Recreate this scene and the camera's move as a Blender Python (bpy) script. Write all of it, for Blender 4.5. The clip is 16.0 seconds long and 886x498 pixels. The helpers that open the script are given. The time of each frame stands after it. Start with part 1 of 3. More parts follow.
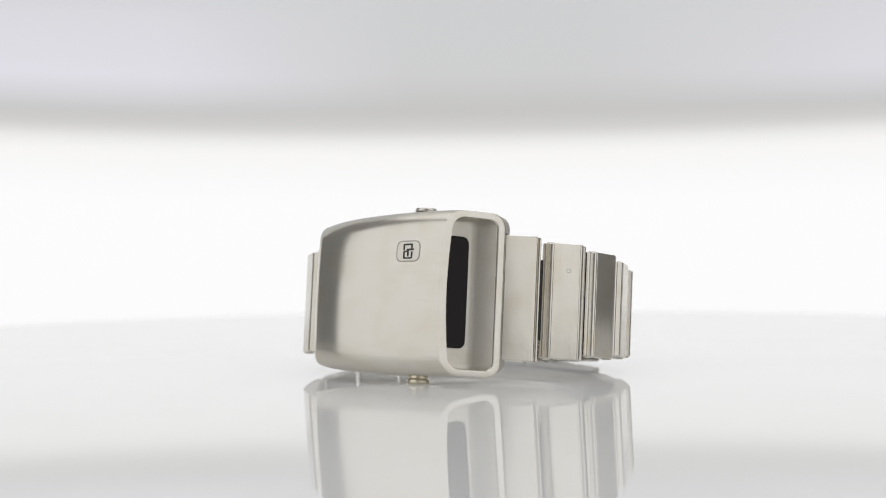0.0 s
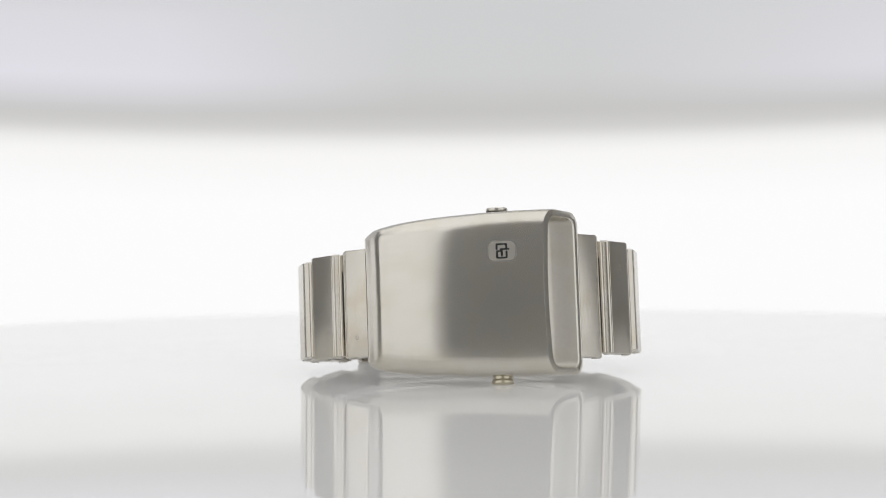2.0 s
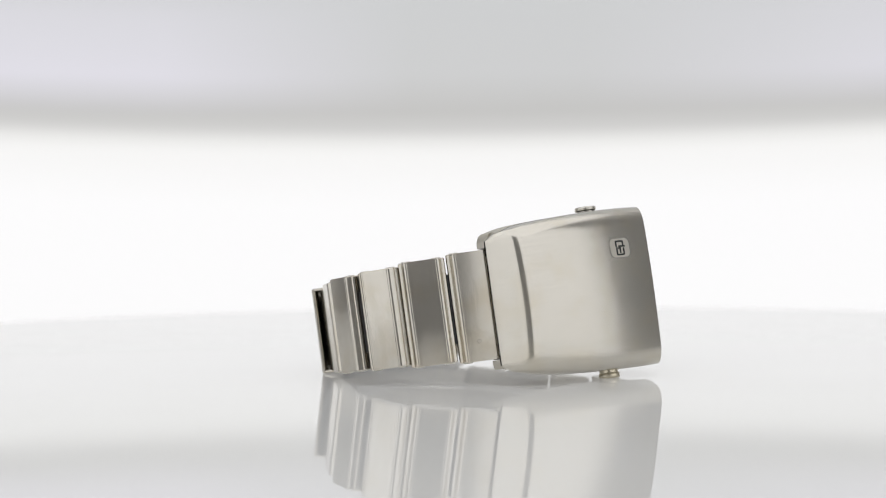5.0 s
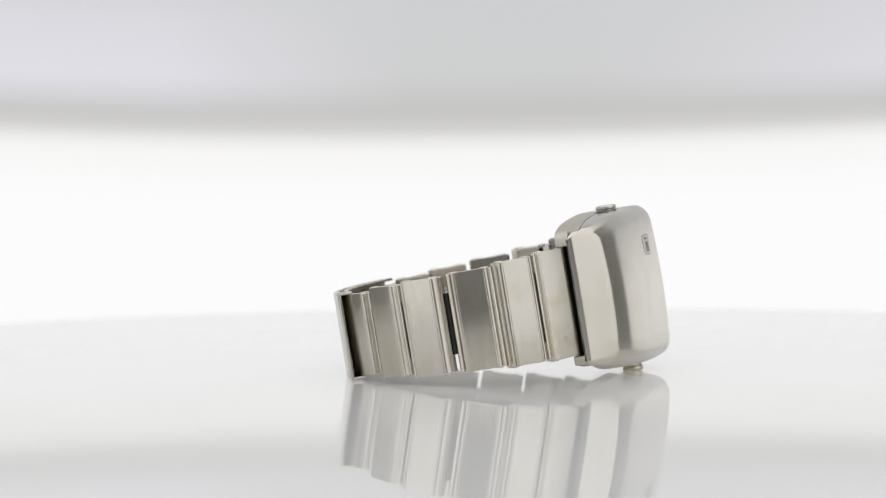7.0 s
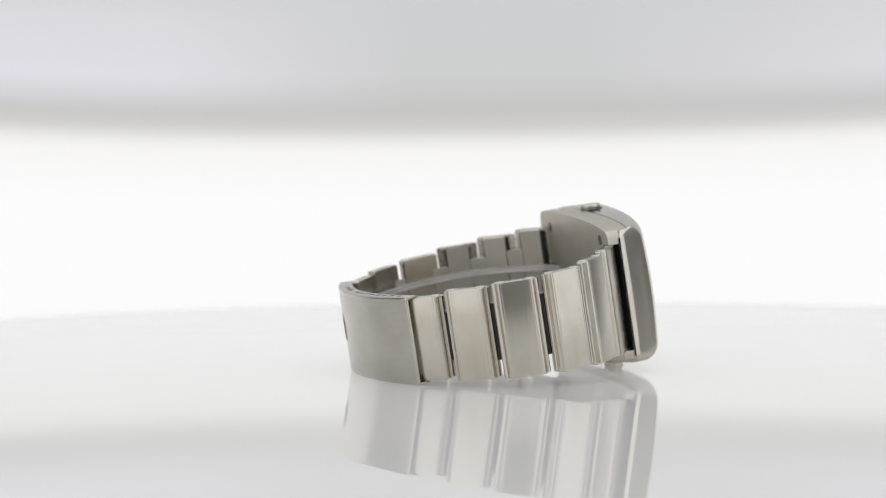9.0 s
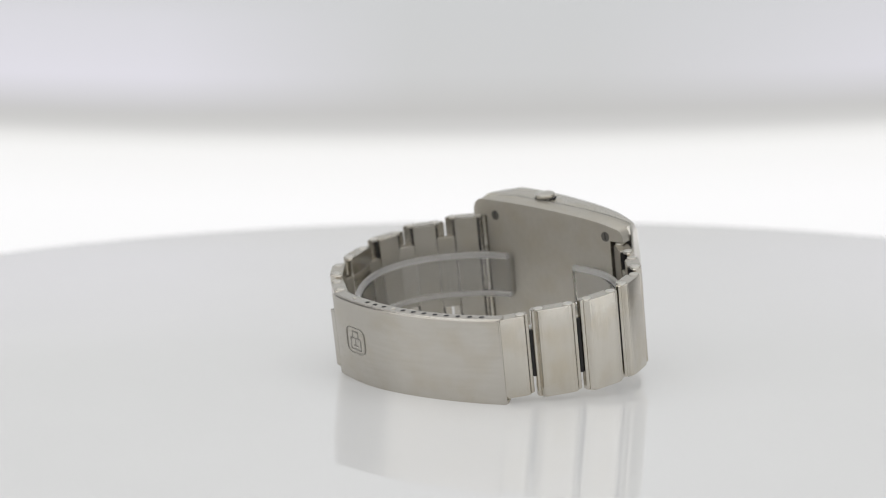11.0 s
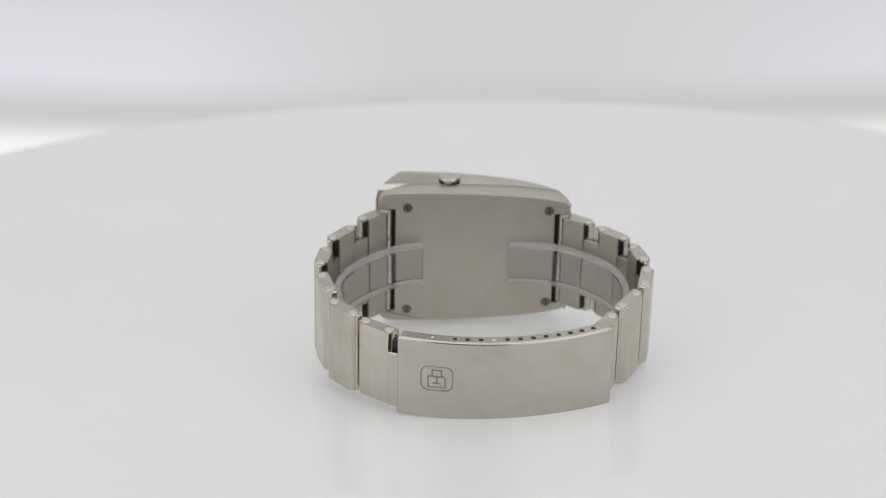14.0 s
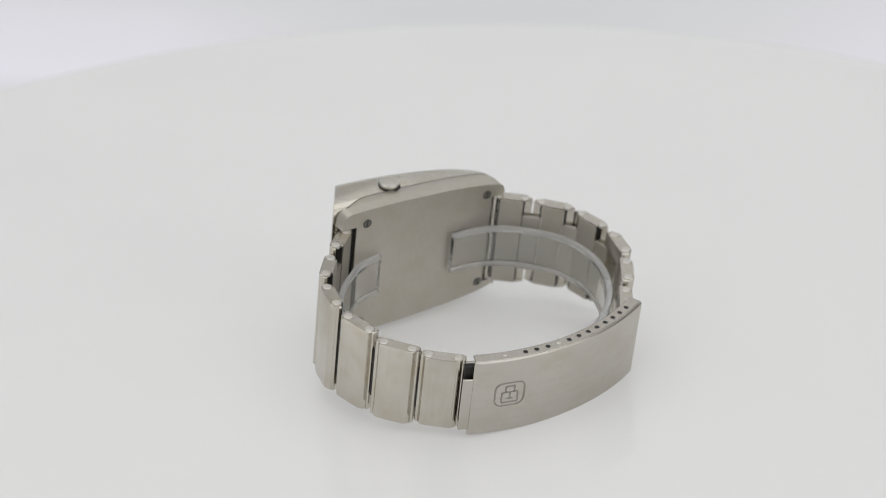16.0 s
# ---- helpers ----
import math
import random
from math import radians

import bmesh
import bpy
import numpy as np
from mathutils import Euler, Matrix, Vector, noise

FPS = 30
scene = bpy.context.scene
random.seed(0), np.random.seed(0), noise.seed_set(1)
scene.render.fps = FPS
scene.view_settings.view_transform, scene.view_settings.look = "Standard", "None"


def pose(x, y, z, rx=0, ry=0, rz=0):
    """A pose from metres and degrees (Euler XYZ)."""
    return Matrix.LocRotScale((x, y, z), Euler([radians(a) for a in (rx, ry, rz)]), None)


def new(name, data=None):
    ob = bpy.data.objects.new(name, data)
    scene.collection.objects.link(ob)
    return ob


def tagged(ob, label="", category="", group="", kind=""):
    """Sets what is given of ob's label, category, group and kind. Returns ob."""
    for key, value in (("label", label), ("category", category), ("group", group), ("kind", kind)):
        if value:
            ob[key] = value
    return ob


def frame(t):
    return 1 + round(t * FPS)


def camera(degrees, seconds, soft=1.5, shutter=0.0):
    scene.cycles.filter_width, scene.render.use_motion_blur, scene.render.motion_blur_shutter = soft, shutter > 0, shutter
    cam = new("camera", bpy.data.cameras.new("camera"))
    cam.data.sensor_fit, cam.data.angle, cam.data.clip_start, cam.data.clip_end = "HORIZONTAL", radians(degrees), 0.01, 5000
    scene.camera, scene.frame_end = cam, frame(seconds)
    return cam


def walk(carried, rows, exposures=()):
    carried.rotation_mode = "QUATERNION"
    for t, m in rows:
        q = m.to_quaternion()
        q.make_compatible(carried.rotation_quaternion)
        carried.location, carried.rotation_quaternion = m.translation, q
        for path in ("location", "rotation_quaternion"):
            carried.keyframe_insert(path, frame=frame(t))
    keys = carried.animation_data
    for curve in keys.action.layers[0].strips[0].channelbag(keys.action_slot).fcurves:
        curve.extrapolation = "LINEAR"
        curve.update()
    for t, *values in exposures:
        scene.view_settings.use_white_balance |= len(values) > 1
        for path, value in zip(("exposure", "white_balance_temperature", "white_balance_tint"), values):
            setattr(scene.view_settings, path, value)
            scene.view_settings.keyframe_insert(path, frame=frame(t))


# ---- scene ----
# ---- camera, turning and rising on an arm about the middle of the table ----
LENS = 22.18
REACH = 0.4855                     # lens to the arm's pivot
PIVOT = (0.0, 0.00189, 0.00997)
RISE = [(0, 3.77), (1, 3.82), (2, 3.83), (3, 3.9), (4, 4.05), (5, 4.12), (6, 4.12), (7, 4.05), (8, 3.9), (8.5, 3.97), (9, 4.56), (9.5, 6.15),
        (10, 7.92), (10.5, 9.66), (11, 11.4), (11.5, 13.16), (12, 14.92), (12.5, 16.68), (13, 18.42), (13.5, 20.1), (14, 21.76), (14.5, 23.39),
        (15, 25.03), (15.5, 26.67), (16, 28.36)]
TURN = [(0, 0.0), (1, 14.79), (2, 29.77), (3, 44.97), (4, 60.25), (5.25, 79.3), (6.5, 98.37), (7.5, 113.43), (8.5, 128.48), (9, 136.08), (10.25, 155.3),
        (11.5, 174.63), (12.5, 189.93), (13.5, 205.17), (14.5, 220.37), (15.5, 235.49), (16, 243.04)]

cam = camera(LENS, 16.0, 1.0)
cam.data.dof.use_dof = True
cam.data.dof.focus_distance = 0.458
cam.data.dof.aperture_fstop = 17.0

AIM = Matrix(((0.999848, 0.009723, 0.014461, 0), (0.014771, -0.032643, -0.999358, -REACH), (-0.009244, 0.99942, -0.032782, 0), (0, 0, 0, 1)))


def arm(e):
    return pose(*PIVOT, -e)


walk(cam, [(t, arm(e) @ AIM) for t, e in RISE])

# ---- world and lamps ----
world = bpy.data.worlds.new("studio_dusk")
scene.world = world
world.use_nodes = True
world.node_tree.nodes["Background"].inputs[0].default_value = (0.9, 0.95, 1.0, 1)
world.node_tree.nodes["Background"].inputs[1].default_value = 0.05
scene.view_settings.exposure = 0.0

TOP_GLOW = 1.06
SIDE_GLOW = 0.9
REAR_GLOW = 0.42
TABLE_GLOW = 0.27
BACK_GLOW = 0.925


# ---- materials ----
def material(name):
    m = bpy.data.materials.new(name)
    m.use_nodes = True
    nt = m.node_tree
    return m, nt, nt.nodes["Principled BSDF"]


def add(nt, kind, **values):
    n = nt.nodes.new(kind)
    for k, v in values.items():
        n.inputs[k].default_value = v
    return n


def coords(nt, scale, random_shift=True):
    tc = nt.nodes.new("ShaderNodeTexCoord")
    mp = nt.nodes.new("ShaderNodeMapping")
    mp.inputs["Scale"].default_value = scale
    nt.links.new(tc.outputs["Object"], mp.inputs["Vector"])
    if random_shift:
        oi = nt.nodes.new("ShaderNodeObjectInfo")
        mul = nt.nodes.new("ShaderNodeMath")
        mul.operation = "MULTIPLY"
        mul.inputs[1].default_value = 37.0
        nt.links.new(oi.outputs["Random"], mul.inputs[0])
        nt.links.new(mul.outputs[0], mp.inputs["Location"])
    return mp


def ramp(nt, src, stops):
    r = nt.nodes.new("ShaderNodeValToRGB")
    els = r.color_ramp.elements
    while len(els) < len(stops):
        els.new(0.5)
    for e, (p, c) in zip(els, stops):
        e.position = p
        e.color = (c, c, c, 1) if isinstance(c, (int, float)) else (*c, 1)
    nt.links.new(src, r.inputs[0])
    return r


def steel(name, tint, rough, grain=(120, 120, 3200), bump=0.06, smudge=0.10, stain=(0.97, 0.95, 0.90), brushed=0.0):
    """Brushed steel: fine streaks along the grain, soft handling marks over them."""
    m, nt, p = material(name)
    p.inputs["Metallic"].default_value = 1.0
    if brushed:
        tg = nt.nodes.new("ShaderNodeTangent")
        tg.direction_type = "RADIAL"
        tg.axis = "Z"
        nt.links.new(tg.outputs[0], p.inputs["Tangent"])
        p.inputs["Anisotropic"].default_value = brushed
        p.inputs["Anisotropic Rotation"].default_value = 0.25
    fine = add(nt, "ShaderNodeTexNoise", Scale=1.0, Detail=1.0, Roughness=0.5)
    nt.links.new(coords(nt, grain).outputs[0], fine.inputs["Vector"])
    soft = add(nt, "ShaderNodeTexNoise", Scale=1.0, Detail=2.0, Roughness=0.5)
    nt.links.new(coords(nt, (170, 170, 170)).outputs[0], soft.inputs["Vector"])
    lo, hi = [c * 0.98 for c in tint], [min(1, c * 1.018) for c in tint]
    col = ramp(nt, fine.outputs["Fac"], [(0.3, tuple(lo)), (0.7, tuple(hi))])
    warm = nt.nodes.new("ShaderNodeMixRGB")
    warm.blend_type = "MULTIPLY"
    warm.inputs[2].default_value = (*stain, 1)
    spot = ramp(nt, soft.outputs["Fac"], [(0.45, 0.0), (0.75, 1.0)])
    nt.links.new(spot.outputs[0], warm.inputs[0])
    nt.links.new(col.outputs[0], warm.inputs[1])
    nt.links.new(warm.outputs[0], p.inputs["Base Color"])
    a = nt.nodes.new("ShaderNodeMath")
    a.operation = "MULTIPLY_ADD"
    a.inputs[1].default_value = 0.03
    a.inputs[2].default_value = rough - 0.015
    nt.links.new(fine.outputs["Fac"], a.inputs[0])
    b = nt.nodes.new("ShaderNodeMath")
    b.operation = "MULTIPLY_ADD"
    b.inputs[1].default_value = smudge
    nt.links.new(soft.outputs["Fac"], b.inputs[0])
    nt.links.new(a.outputs[0], b.inputs[2])
    nt.links.new(b.outputs[0], p.inputs["Roughness"])
    bp = nt.nodes.new("ShaderNodeBump")
    bp.inputs["Strength"].default_value = bump
    bp.inputs["Distance"].default_value = 0.00003
    nt.links.new(fine.outputs["Fac"], bp.inputs["Height"])
    if bump:
        nt.links.new(bp.outputs[0], p.inputs["Normal"])
    return m


STEEL = (0.61, 0.583, 0.527)
case_steel = steel("brushed_case_steel", STEEL, 0.165, bump=0.0, brushed=0.8)
badge_steel = steel("satin_badge_steel", STEEL, 0.26, (700, 700, 700), 0.0)
back_steel = steel("satin_back_steel", (0.54, 0.513, 0.457), 0.40, (900, 700, 700), 0.02)
link_steel = steel("brushed_link_steel", (0.585, 0.556, 0.498), 0.20, (1600, 1600, 110), 0.0, 0.04, (0.93, 0.90, 0.84))
clasp_steel = steel("brushed_clasp_steel", (0.54, 0.515, 0.468), 0.19, (110, 110, 1500), 0.0, 0.06, (0.95, 0.93, 0.89))
bright_steel = steel("polished_steel", (0.64, 0.62, 0.57), 0.26, (600, 600, 600), 0.02)
pin_steel = steel("pin_steel", (0.66, 0.64, 0.60), 0.30, (900, 900, 900), 0.03)
# darker, rougher copy of the link steel; shade inside the bracelet is in its colour
inner_steel = steel("shaded_inner_steel", (0.47, 0.447, 0.397), 0.36, (300, 300, 300), 0.05, 0.2)
mouth_steel = steel("blasted_mouth_steel", STEEL, 0.46, (1500, 1500, 1500), 0.12, 0.15)
brass = steel("worn_brass", (0.63, 0.58, 0.46), 0.24, (800, 800, 800), 0.05)


def plain(name, colour, rough, metallic=0.0, spread=0.08, scale=300.0):
    m, nt, p = material(name)
    n = add(nt, "ShaderNodeTexNoise", Scale=1.0, Detail=4.0)
    nt.links.new(coords(nt, (scale, scale, scale)).outputs[0], n.inputs["Vector"])
    r = ramp(nt, n.outputs["Fac"], [(0.3, tuple(c * (1 - spread) for c in colour)), (0.7, tuple(min(1, c * (1 + spread)) for c in colour))])
    nt.links.new(r.outputs[0], p.inputs["Base Color"])
    q = ramp(nt, n.outputs["Fac"], [(0.3, rough * 0.9), (0.7, min(1, rough * 1.1))])
    nt.links.new(q.outputs[0], p.inputs["Roughness"])
    p.inputs["Metallic"].default_value = metallic
    return m


# near-black stands for the shade in gaps, recesses, holes and slots
black_gap = plain("dark_gap_shade", (0.012, 0.011, 0.011), 0.6)
enamel = plain("dark_enamel", (0.02, 0.022, 0.02), 0.35)
# darker metal paints the shadow of engraved lines, whose strokes lie nearly flush
engraved = plain("engraved_shadow_metal", (0.34, 0.325, 0.295), 0.42, 0.95)
screw_metal = plain("dull_screw_metal", (0.20, 0.19, 0.175), 0.4, 0.9)
display_glass = plain("dark_red_display_glass", (0.008, 0.004, 0.005), 0.08)
display_glass.node_tree.nodes["Principled BSDF"].inputs["IOR"].default_value = 1.25
studio_paint = plain("studio_wall_paint", (0.13, 0.13, 0.135), 0.8, 0, 0.05, 3.0)
floor_paint = plain("studio_floor_paint", (0.16, 0.16, 0.165), 0.5, 0, 0.12, 4.0)
curtain_cloth = plain("grey_curtain_cloth", (0.36, 0.357, 0.352), 0.9, 0, 0.06, 12.0)
frame_metal = plain("black_powder_coat", (0.03, 0.03, 0.032), 0.45)


def acrylic():
    m, nt, p = material("white_gloss_acrylic")
    n = add(nt, "ShaderNodeTexNoise", Scale=1.0, Detail=3.0)
    nt.links.new(coords(nt, (14, 14, 14), False).outputs[0], n.inputs["Vector"])
    r = ramp(nt, n.outputs["Fac"], [(0.3, (0.48, 0.482, 0.48)), (0.7, (0.50, 0.501, 0.498))])
    v = add(nt, "ShaderNodeTexVoronoi", Scale=1.0)
    nt.links.new(coords(nt, (160, 160, 160), False).outputs[0], v.inputs["Vector"])
    speck = ramp(nt, v.outputs["Distance"], [(0.022, 0.72), (0.034, 1.0)])
    mix = nt.nodes.new("ShaderNodeMixRGB")
    mix.blend_type = "MULTIPLY"
    thin = ramp(nt, n.outputs["Fac"], [(0.55, 0.0), (0.62, 1.0)])
    nt.links.new(thin.outputs[0], mix.inputs[0])
    nt.links.new(r.outputs[0], mix.inputs[1])
    nt.links.new(speck.outputs[0], mix.inputs[2])
    nt.links.new(mix.outputs[0], p.inputs["Base Color"])
    p.inputs["Roughness"].default_value = 0.9
    p.inputs["Specular IOR Level"].default_value = 0.0
    p.inputs["Coat Weight"].default_value = 0.92            # the gloss lies over the milky body
    p.inputs["Coat Roughness"].default_value = 0.012
    p.inputs["Coat IOR"].default_value = 1.46
    p.inputs["Emission Color"].default_value = (1.0, 0.995, 0.985, 1)       # light from below is put into the translucent disc's own emission, with no lamp there
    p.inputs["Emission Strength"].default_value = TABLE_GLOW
    return m


table_white = acrylic()


def clear_plastic(name, passing, rough, ior):
    m, nt, p = material(name)
    n = add(nt, "ShaderNodeTexNoise", Scale=1.0, Detail=2.0)
    nt.links.new(coords(nt, (200, 200, 200)).outputs[0], n.inputs["Vector"])
    q = ramp(nt, n.outputs["Fac"], [(0.3, rough * 0.8), (0.7, rough * 1.4)])
    nt.links.new(q.outputs[0], p.inputs["Roughness"])
    p.inputs["Base Color"].default_value = (0.97, 0.97, 0.97, 1)
    p.inputs["Transmission Weight"].default_value = passing
    p.inputs["IOR"].default_value = ior
    return m


clear = clear_plastic("clear_plastic", 0.97, 0.03, 1.25)
frosted = clear_plastic("frosted_plastic_edge", 0.87, 0.34, 1.25)


def glowing(name, colour, strength, spread=0.04):
    """A diffuser cloth lit from behind."""
    m, nt, p = material(name)
    n = add(nt, "ShaderNodeTexNoise", Scale=1.0, Detail=2.0)
    nt.links.new(coords(nt, (3, 3, 3), False).outputs[0], n.inputs["Vector"])
    r = ramp(nt, n.outputs["Fac"], [(0.3, tuple(c * (1 - spread) for c in colour)), (0.7, colour)])
    p.inputs["Base Color"].default_value = (0.3, 0.3, 0.3, 1)
    p.inputs["Roughness"].default_value = 0.9
    nt.links.new(r.outputs[0], p.inputs["Emission Color"])
    p.inputs["Emission Strength"].default_value = strength
    return m


side_cloth = glowing("lit_side_diffuser", (0.99, 0.99, 0.995), SIDE_GLOW)
rear_cloth = glowing("lit_rear_diffuser", (0.99, 0.99, 0.995), REAR_GLOW)
top_cloth = glowing("lit_overhead_diffuser", (0.99, 0.99, 0.995), TOP_GLOW)


def backdrop_cloth():
    """Cloth with its light painted into the emission: bright white foot, dimmer grey upper part with two faint bluish
    pools.
    """
    m, nt, p = material("painted_glow_backdrop_cloth")
    tc = nt.nodes.new("ShaderNodeTexCoord")
    sep = nt.nodes.new("ShaderNodeSeparateXYZ")
    nt.links.new(tc.outputs["Object"], sep.inputs[0])
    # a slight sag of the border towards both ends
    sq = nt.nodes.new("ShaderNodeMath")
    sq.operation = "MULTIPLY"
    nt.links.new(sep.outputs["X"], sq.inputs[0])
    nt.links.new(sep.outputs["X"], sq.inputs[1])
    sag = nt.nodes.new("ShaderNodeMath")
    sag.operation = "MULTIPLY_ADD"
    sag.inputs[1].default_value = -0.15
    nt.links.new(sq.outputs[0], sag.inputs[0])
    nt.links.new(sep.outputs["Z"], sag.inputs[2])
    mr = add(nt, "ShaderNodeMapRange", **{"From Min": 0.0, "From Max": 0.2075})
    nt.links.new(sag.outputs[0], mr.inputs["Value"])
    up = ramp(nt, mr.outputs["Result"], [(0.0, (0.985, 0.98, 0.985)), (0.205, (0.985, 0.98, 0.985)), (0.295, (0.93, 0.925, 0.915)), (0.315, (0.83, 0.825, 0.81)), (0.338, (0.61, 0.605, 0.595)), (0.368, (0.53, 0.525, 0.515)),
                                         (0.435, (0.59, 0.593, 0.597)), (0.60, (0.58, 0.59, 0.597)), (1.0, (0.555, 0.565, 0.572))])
    # pools of light left and right, painted into the emission colour
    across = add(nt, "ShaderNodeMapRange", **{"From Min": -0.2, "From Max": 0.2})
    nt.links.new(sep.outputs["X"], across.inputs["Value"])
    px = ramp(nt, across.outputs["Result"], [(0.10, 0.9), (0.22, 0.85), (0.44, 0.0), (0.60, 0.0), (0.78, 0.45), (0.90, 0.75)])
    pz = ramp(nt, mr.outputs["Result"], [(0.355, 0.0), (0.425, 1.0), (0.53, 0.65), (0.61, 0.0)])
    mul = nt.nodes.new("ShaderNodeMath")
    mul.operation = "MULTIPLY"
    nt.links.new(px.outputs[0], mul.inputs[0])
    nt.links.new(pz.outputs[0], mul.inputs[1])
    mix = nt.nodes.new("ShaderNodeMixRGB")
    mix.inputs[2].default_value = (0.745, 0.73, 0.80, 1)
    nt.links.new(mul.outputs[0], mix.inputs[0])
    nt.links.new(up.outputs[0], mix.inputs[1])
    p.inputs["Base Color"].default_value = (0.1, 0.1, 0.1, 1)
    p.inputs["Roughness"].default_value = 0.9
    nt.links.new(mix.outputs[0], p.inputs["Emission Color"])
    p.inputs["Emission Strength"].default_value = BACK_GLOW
    return m


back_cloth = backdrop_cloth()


# ---- mesh helpers; lengths in millimetres, turned into metres when linked ----
def part(name, bm, mat, parent=None, label="", m=None, sharp=32, bevel=0.0, seg=2):
    bmesh.ops.recalc_face_normals(bm, faces=bm.faces)
    for f in bm.faces:
        f.smooth = True
    for e in bm.edges:
        if len(e.link_faces) == 2 and e.calc_face_angle(0) > radians(sharp):
            e.smooth = False
    bm.transform(Matrix.Scale(0.001, 4))
    me = bpy.data.meshes.new(name)
    bm.to_mesh(me)
    bm.free()
    me.materials.append(mat)
    ob = new(name, me)
    if parent:
        ob.parent = parent
    if m is not None:
        ob.matrix_basis = m
    if label:
        ob["label"] = label
    if bevel:
        b = ob.modifiers.new("edge", "BEVEL")
        b.width, b.segments, b.limit_method, b.angle_limit = bevel * 0.001, seg, "ANGLE", radians(40)
        b.harden_normals = False
    return ob


def mm(x, y, z, rx=0, ry=0, rz=0):
    return pose(x * 0.001, y * 0.001, z * 0.001, rx, ry, rz)


def rings(loops, close=True, cap=(True, True)):
    bm = bmesh.new()
    vs = [[bm.verts.new(p) for p in lp] for lp in loops]
    n = len(vs[0])
    for a, b in zip(vs, vs[1:]):
        for i in range(n if close else n - 1):
            j = (i + 1) % n
            bm.faces.new((a[i], a[j], b[j], b[i]))
    if cap[0]:
        bm.faces.new(vs[0])
    if cap[1]:
        bm.faces.new(vs[-1])
    return bm


def box(x0, x1, y0, y1, z0, z1):
    return rings([[(x0, y0, z), (x1, y0, z), (x1, y1, z), (x0, y1, z)] for z in (z0, z1)])


def prism(outline, z0, z1, edge=0.0):
    """An outline in x and y raised from z0 to z1, its rims chamfered by pulling in the end rings."""
    def pulled(k):
        cx = sum(p[0] for p in outline) / len(outline)
        cy = sum(p[1] for p in outline) / len(outline)
        w = max(abs(p[0] - cx) for p in outline)
        h = max(abs(p[1] - cy) for p in outline)
        return [(cx + (p[0] - cx) * (1 - k / w), cy + (p[1] - cy) * (1 - k / h)) for p in outline]
    if edge:
        ins = pulled(edge)
        lv = [(ins, z0), (outline, z0 + edge), (outline, z1 - edge), (ins, z1)]
    else:
        lv = [(outline, z0), (outline, z1)]
    return rings([[(x, y, z) for x, y in o] for o, z in lv])


def rounded(w, h, r, n=5):
    pts = []
    for cx, cy, a0 in ((w / 2 - r, h / 2 - r, 0), (-w / 2 + r, h / 2 - r, 90), (-w / 2 + r, -h / 2 + r, 180), (w / 2 - r, -h / 2 + r, 270)):
        for i in range(n + 1):
            a = radians(a0 + 90 * i / n)
            pts.append((cx + r * math.cos(a), cy + r * math.sin(a)))
    return pts


def disc(r, n=24):
    return [(r * math.cos(2 * math.pi * i / n), r * math.sin(2 * math.pi * i / n)) for i in range(n)]


def turned(profile, n=32):
    """A body of revolution about z from (radius, height) pairs."""
    return rings([[(r * math.cos(2 * math.pi * i / n), r * math.sin(2 * math.pi * i / n), z) for i in range(n)] for r, z in profile])


def frame_outline(w, h, r, t, z0, z1, n=5):
    """A flat rounded frame of stroke t."""
    o, i = rounded(w, h, r, n), rounded(w - 2 * t, h - 2 * t, max(0.05, r - t), n)
    lv = [[(x, y, z0) for x, y in o], [(x, y, z1) for x, y in o], [(x, y, z1) for x, y in i], [(x, y, z0) for x, y in i], [(x, y, z0) for x, y in o]]
    bm = rings(lv, cap=(False, False))
    bmesh.ops.remove_doubles(bm, verts=bm.verts, dist=1e-5)
    return bm


def curve_points(pts, n):
    """A smooth chain of points through pts (Catmull-Rom)."""
    out = []
    q = [pts[0]] + list(pts) + [pts[-1]]
    for a, b, c, d in zip(q, q[1:], q[2:], q[3:]):
        for i in range(n):
            t = i / n
            out.append(tuple(0.5 * (2 * b[k] + (c[k] - a[k]) * t + (2 * a[k] - 5 * b[k] + 4 * c[k] - d[k]) * t * t + (3 * b[k] - a[k] - 3 * c[k] + d[k]) * t ** 3)
                             for k in range(len(b))))
    out.append(tuple(pts[-1]))
    return out


def thing(name, label, category, **kw):
    ob = new(name)
    ob.empty_display_size = 0.01
    return tagged(ob, label, category, **kw)


# ---- studio ----
def studio():
    def wall(name, bm, mat):
        return tagged(part(name, bm, mat), kind="structure")
    wall("floor", box(-5200, 5200, -5200, 5200, -960, -900), floor_paint)
    wall("ceiling", box(-5200, 5200, -5200, 5200, 1800, 1860), studio_paint)
    wall("wall_north", box(-5200, 5200, 2500, 5200, -900, 1800), studio_paint)
    wall("wall_south", box(-5200, 5200, -5200, -2500, -900, 1800), studio_paint)
    wall("wall_east", box(2500, 5200, -2500, 2500, -900, 1800), studio_paint)
    wall("wall_west", box(-5200, -2500, -2500, 2500, -900, 1800), studio_paint)


